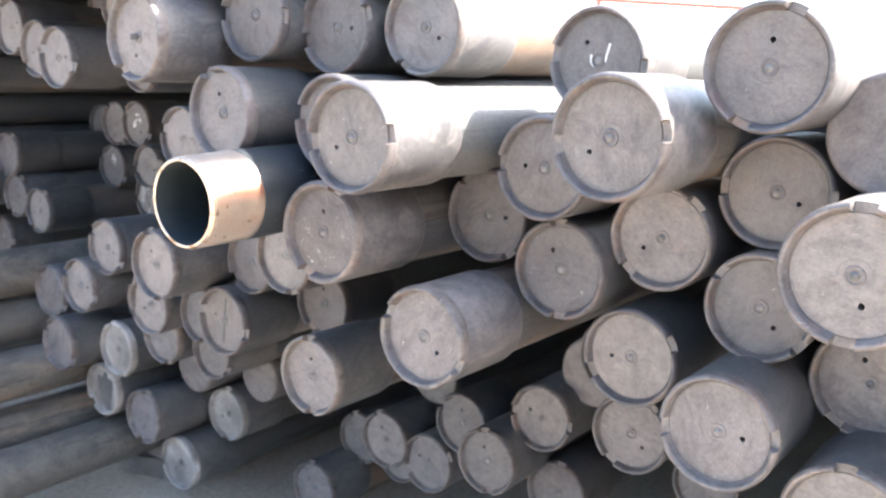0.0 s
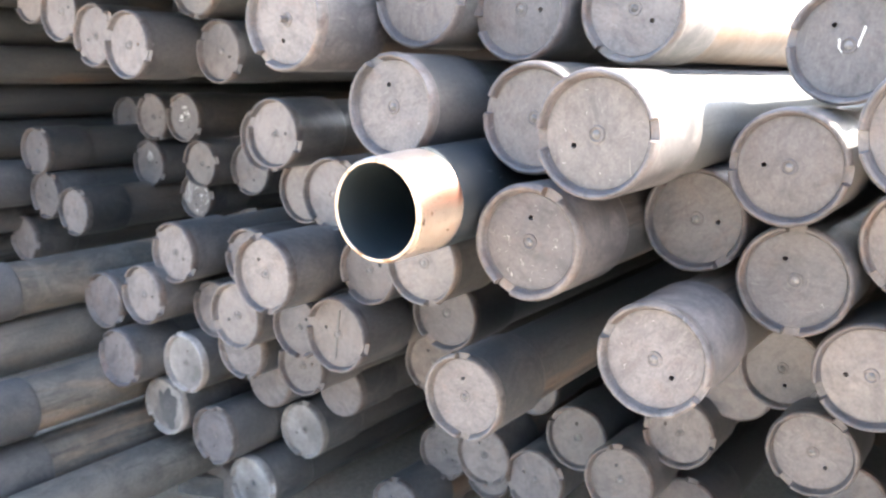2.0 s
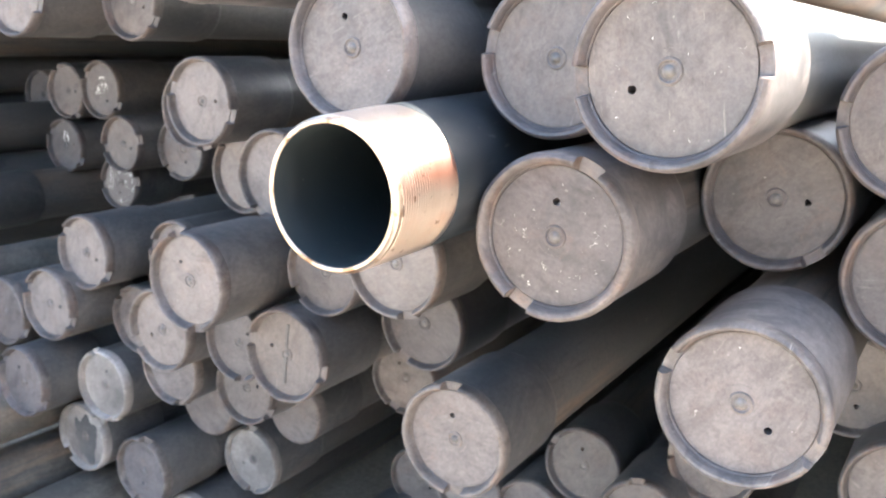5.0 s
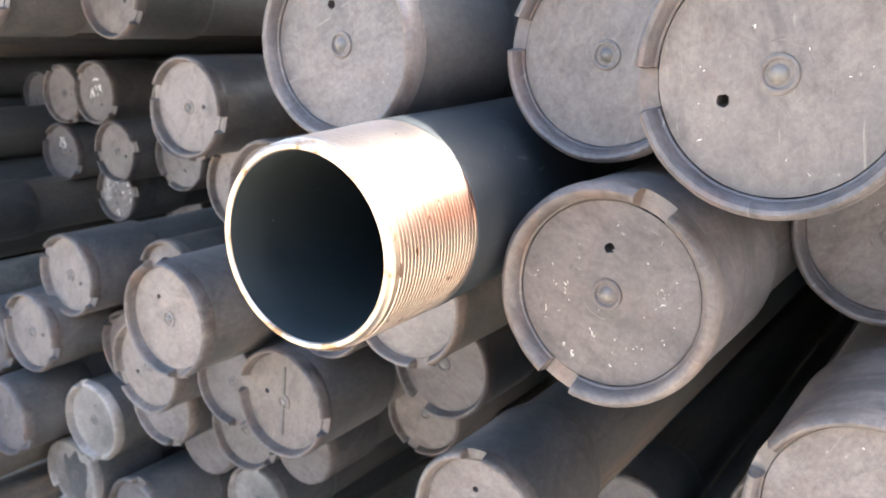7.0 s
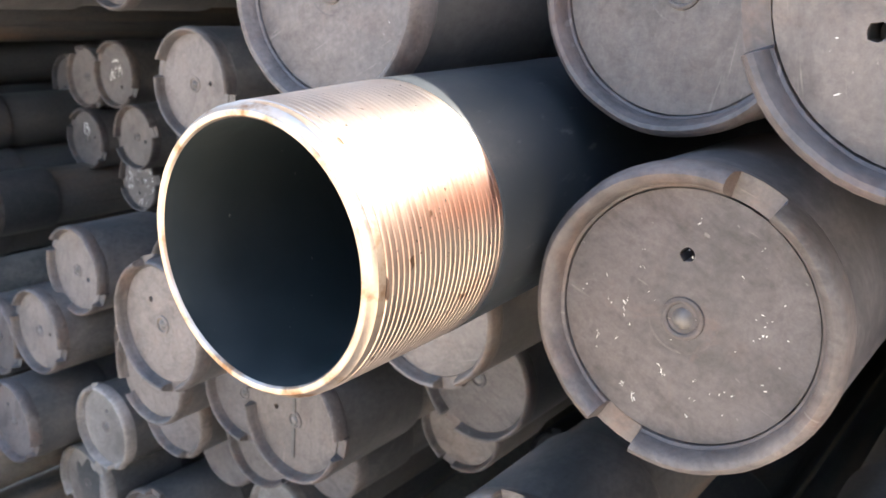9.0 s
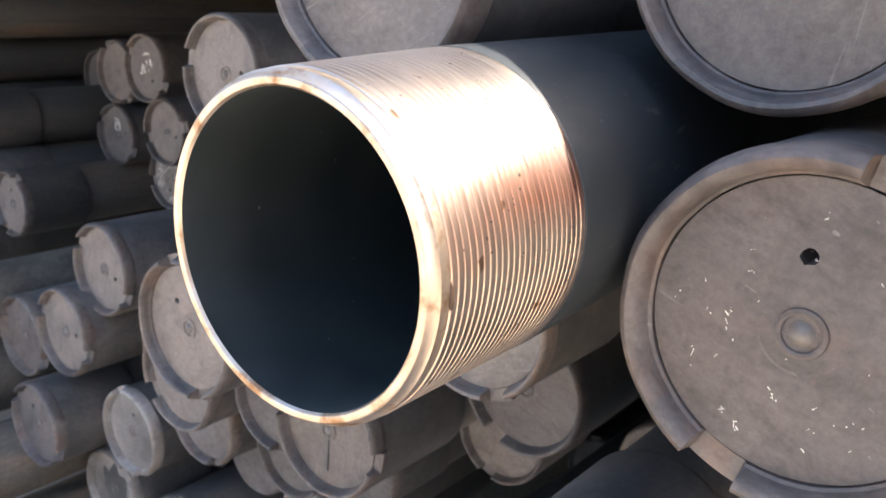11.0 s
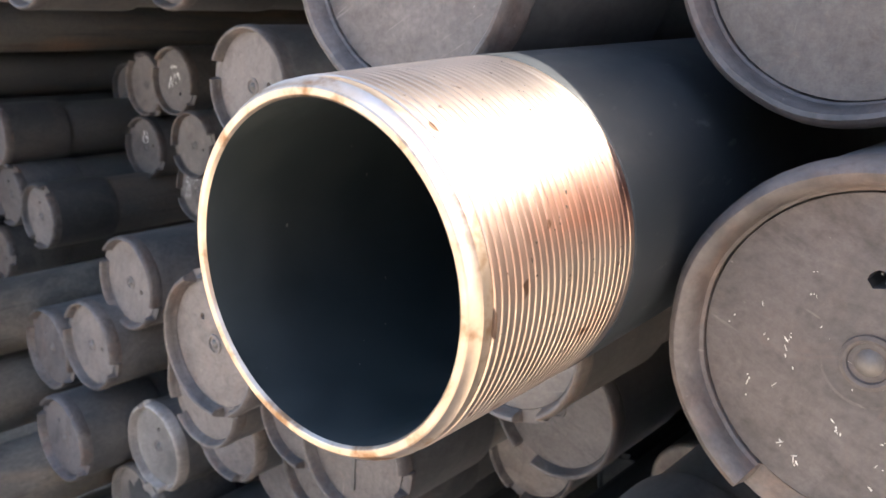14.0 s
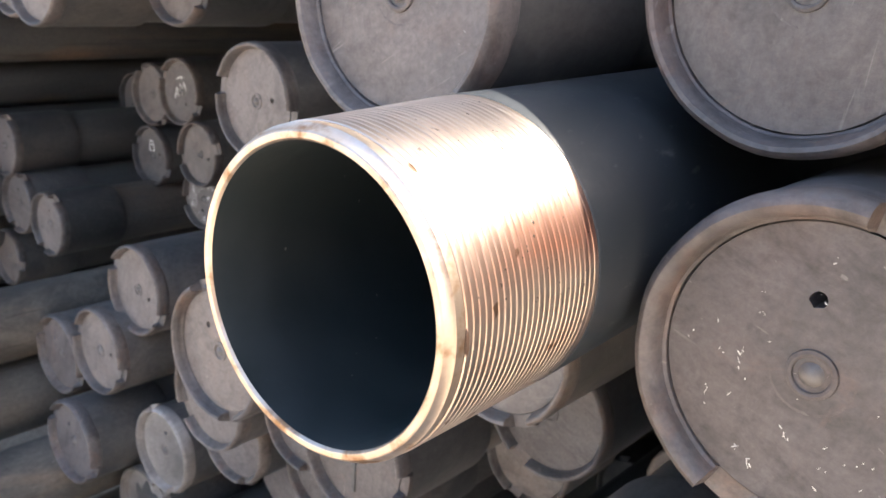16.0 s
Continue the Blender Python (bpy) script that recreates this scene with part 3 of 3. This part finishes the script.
casing(-2.819, 1.742, 0.454, 45, 150, lip=0.89, pale=True, torn=3)
casing(-2.613, 1.772, 0.398, 80, -100, lip=0.89)
casing(-3.039, 1.199, 0.291, 35, 270, radius=0.102, lip=0.89, weathered=True)
casing(-2.858, 0.829, 0.223, 125, 300, lip=0.89, weathered=True)
casing(-2.522, 1.856, 0.220, 10, 225, lip=0.89, pale=True)
casing(-3.004, 1.996, 0.105, 120, 30, radius=0.106, lip=0.89)
casing(-2.824, 1.993, 0.043, 135, 90, plain=True)
# the pile goes on behind; unseen rows above are added to block the sun
rnd = random.Random(11)
for row in range(2):
    for col in range(14 - row):
        x, z = -4.4 + 0.2 * col + 0.1 * row, 2.05 + 0.174 * row
        reach = round(1.55 * abs(x) - 1.4 - 0.4 * row, 1)
        casing(x, 1.32 + rnd.uniform(-0.05, 0.2) + 0.1 * row, z, rnd.randrange(0, 180, 30), rnd.randrange(0, 360, 60), length=reach, group="pipes on top of the stack")
# short pipes out of view, added to keep sun streaks off the caps below
for x, y, z, reach in ((-1.652, 1.31, 1.945, 1.3), (-1.457, 1.37, 1.968, 1.0), (-1.256, 1.42, 1.962, 0.5)):
    casing(x, y, z, 40, 120, length=reach, group="pipes on top of the stack")
# unseen pipes at the right, added to shade the lower caps from the sun
for x, y, z in ((0.0, 1.45, 1.27), (0.02, 1.43, 1.465), (-0.02, 1.47, 1.66)):
    casing(x, y, z, 70, 200, group="capped pipes in the stack")
PLACES.append((-1.393, 1.434))


def far_pipes(name, label, spots):
    """Many plain pipes joined into one mesh: x, y, z, radius, length of each."""
    verts, faces, slots = [], [], []
    segs = 28
    ring = [(math.cos(2 * math.pi * i / segs), math.sin(2 * math.pi * i / segs)) for i in range(segs)]
    for x, y, z, r, length in spots:
        prof = [(0.01, 0.0), (0.8 * r, 0.0), (0.82 * r, -0.012), (r, -0.012), (1.01 * r, 0.0), (1.01 * r, 0.2), (0.92 * r, 0.205), (0.92 * r, length)]
        base = len(verts)
        for pr, py in prof:
            verts += [(x + pr * c, y + py, z + pr * s) for c, s in ring]
        for k in range(len(prof) - 1):
            for i in range(segs):
                j = (i + 1) % segs
                faces.append((base + k * segs + i, base + k * segs + j, base + (k + 1) * segs + j, base + (k + 1) * segs + i))
                slots.append(0 if k < 3 else 1 if k < 6 else 2)
    me = bpy.data.meshes.new(name)
    me.from_pydata(verts, [], faces)
    for mat in (CAP, COUPLING, PIPE):
        me.materials.append(mat)
    me.polygons.foreach_set("material_index", slots)
    me.polygons.foreach_set("use_smooth", [True] * len(faces))
    me.set_sharp_from_angle(angle=radians(40))
    tagged(new(name, me), label, "pipe stack", kind="stuff")


for row in range(15):
    for col in range(5):
        casing(-4.55 - 0.2 * col - 0.1 * (row % 2), 1.15 + rnd.uniform(-0.3, 0.2) - 0.1 * col, 0.1 + 0.174 * row, rnd.randrange(0, 180, 30), rnd.randrange(0, 360, 60),
               length=9.0 if row < 11 else 5.0, lip=0.89, slate=row % 3 == 1, group="pipes of the far stack")
spots = []
for row in range(11):
    for col in range(24):
        x, z = -4.4 + 0.19 * col + 0.095 * (row % 2), 0.095 + 0.166 * row
        if x < 0.05 and min(math.hypot(x - a, z - c) for a, c in PLACES) > 0.172:
            spots.append((x, 4.8 + rnd.uniform(-0.2, 0.3), z, 0.09, 5.5))
# more pipes out of view on the right, added to stop sun coming in
for row in range(10):
    for col in range(8):
        spots.append((0.06 + 0.19 * col + 0.095 * (row % 2), 1.75 + rnd.uniform(-0.1, 0.3), 0.095 + 0.166 * row, 0.09, 8.0))
far_pipes("deep_pipe_stack", "dark steel pipes deep inside the stack, unseen sun-blocking ones beside it", spots)


# ---- the support under the pile ----
def support_block(x, y, sx, sy, sz, turn):
    """A worn, uneven concrete block on the ground."""
    bm = bmesh.new()
    bmesh.ops.create_cube(bm, size=1, matrix=Matrix.Diagonal((sx, sy, sz, 1)))
    bmesh.ops.subdivide_edges(bm, edges=bm.edges[:], cuts=7, use_grid_fill=True)
    for v in bm.verts:
        v.co += Vector((1, 1, 0.7)) * 0.012 * noise.noise(v.co * 14) + v.co.normalized() * 0.02 * noise.noise(v.co * 5)
    block = new("support_block", finish("support_block", bm, DUSTY, 40))
    block.matrix_world = pose(x, y, sz / 2 - 0.012, 0, 0, turn)
    tagged(block, "worn concrete block lying on the ground under pipes", "block")


support_block(-2.93, 2.02, 0.2, 0.16, 0.1, 25)


# ---- beyond the pile ----
def box(bm, sx, sy, sz, at):
    bmesh.ops.create_cube(bm, size=1, matrix=at @ Matrix.Diagonal((sx, sy, sz, 1)))


def yard_gantry(a, b, h):
    """A far red beam on two posts."""
    thing = tagged(new("yard_gantry"), "far red steel beam on two posts", "gantry")
    a, b = Vector(a), Vector(b)
    mid, d = (a + b) / 2, b - a
    thing.location = (mid.x, mid.y, 0)
    turn = Matrix.Rotation(math.atan2(d.y, d.x), 4, "Z")
    bm = bmesh.new()
    box(bm, d.length + 0.3, 0.16, 0.13, Matrix.Translation((0, 0, h)) @ turn)
    bmesh.ops.bevel(bm, geom=bm.edges[:], offset=0.015, segments=1, affect="EDGES")
    part("beam", finish("beam", bm, RED, 30), thing)
    for p in (a, b):
        bm = bmesh.new()
        box(bm, 0.14, 0.14, h, Matrix.Translation((p.x - mid.x, p.y - mid.y, h / 2)) @ turn)
        part("post", finish("post", bm, RED, 30), thing)


yard_gantry((-14.95, 27.78, 0), (-9.3, 31.9, 0), 3.65)
# unseen wall added behind the camera: dims the right-hand caps, gives brown reflections
bm = bmesh.new()
box(bm, 0.3, 9.0, 4.2, Matrix.Translation((4.6, -5.0, 2.1)))
tagged(new("wall_behind", finish("wall_behind", bm, WALL)), "unseen brown wall, added to dim the right and tint reflections", "wall", kind="structure")
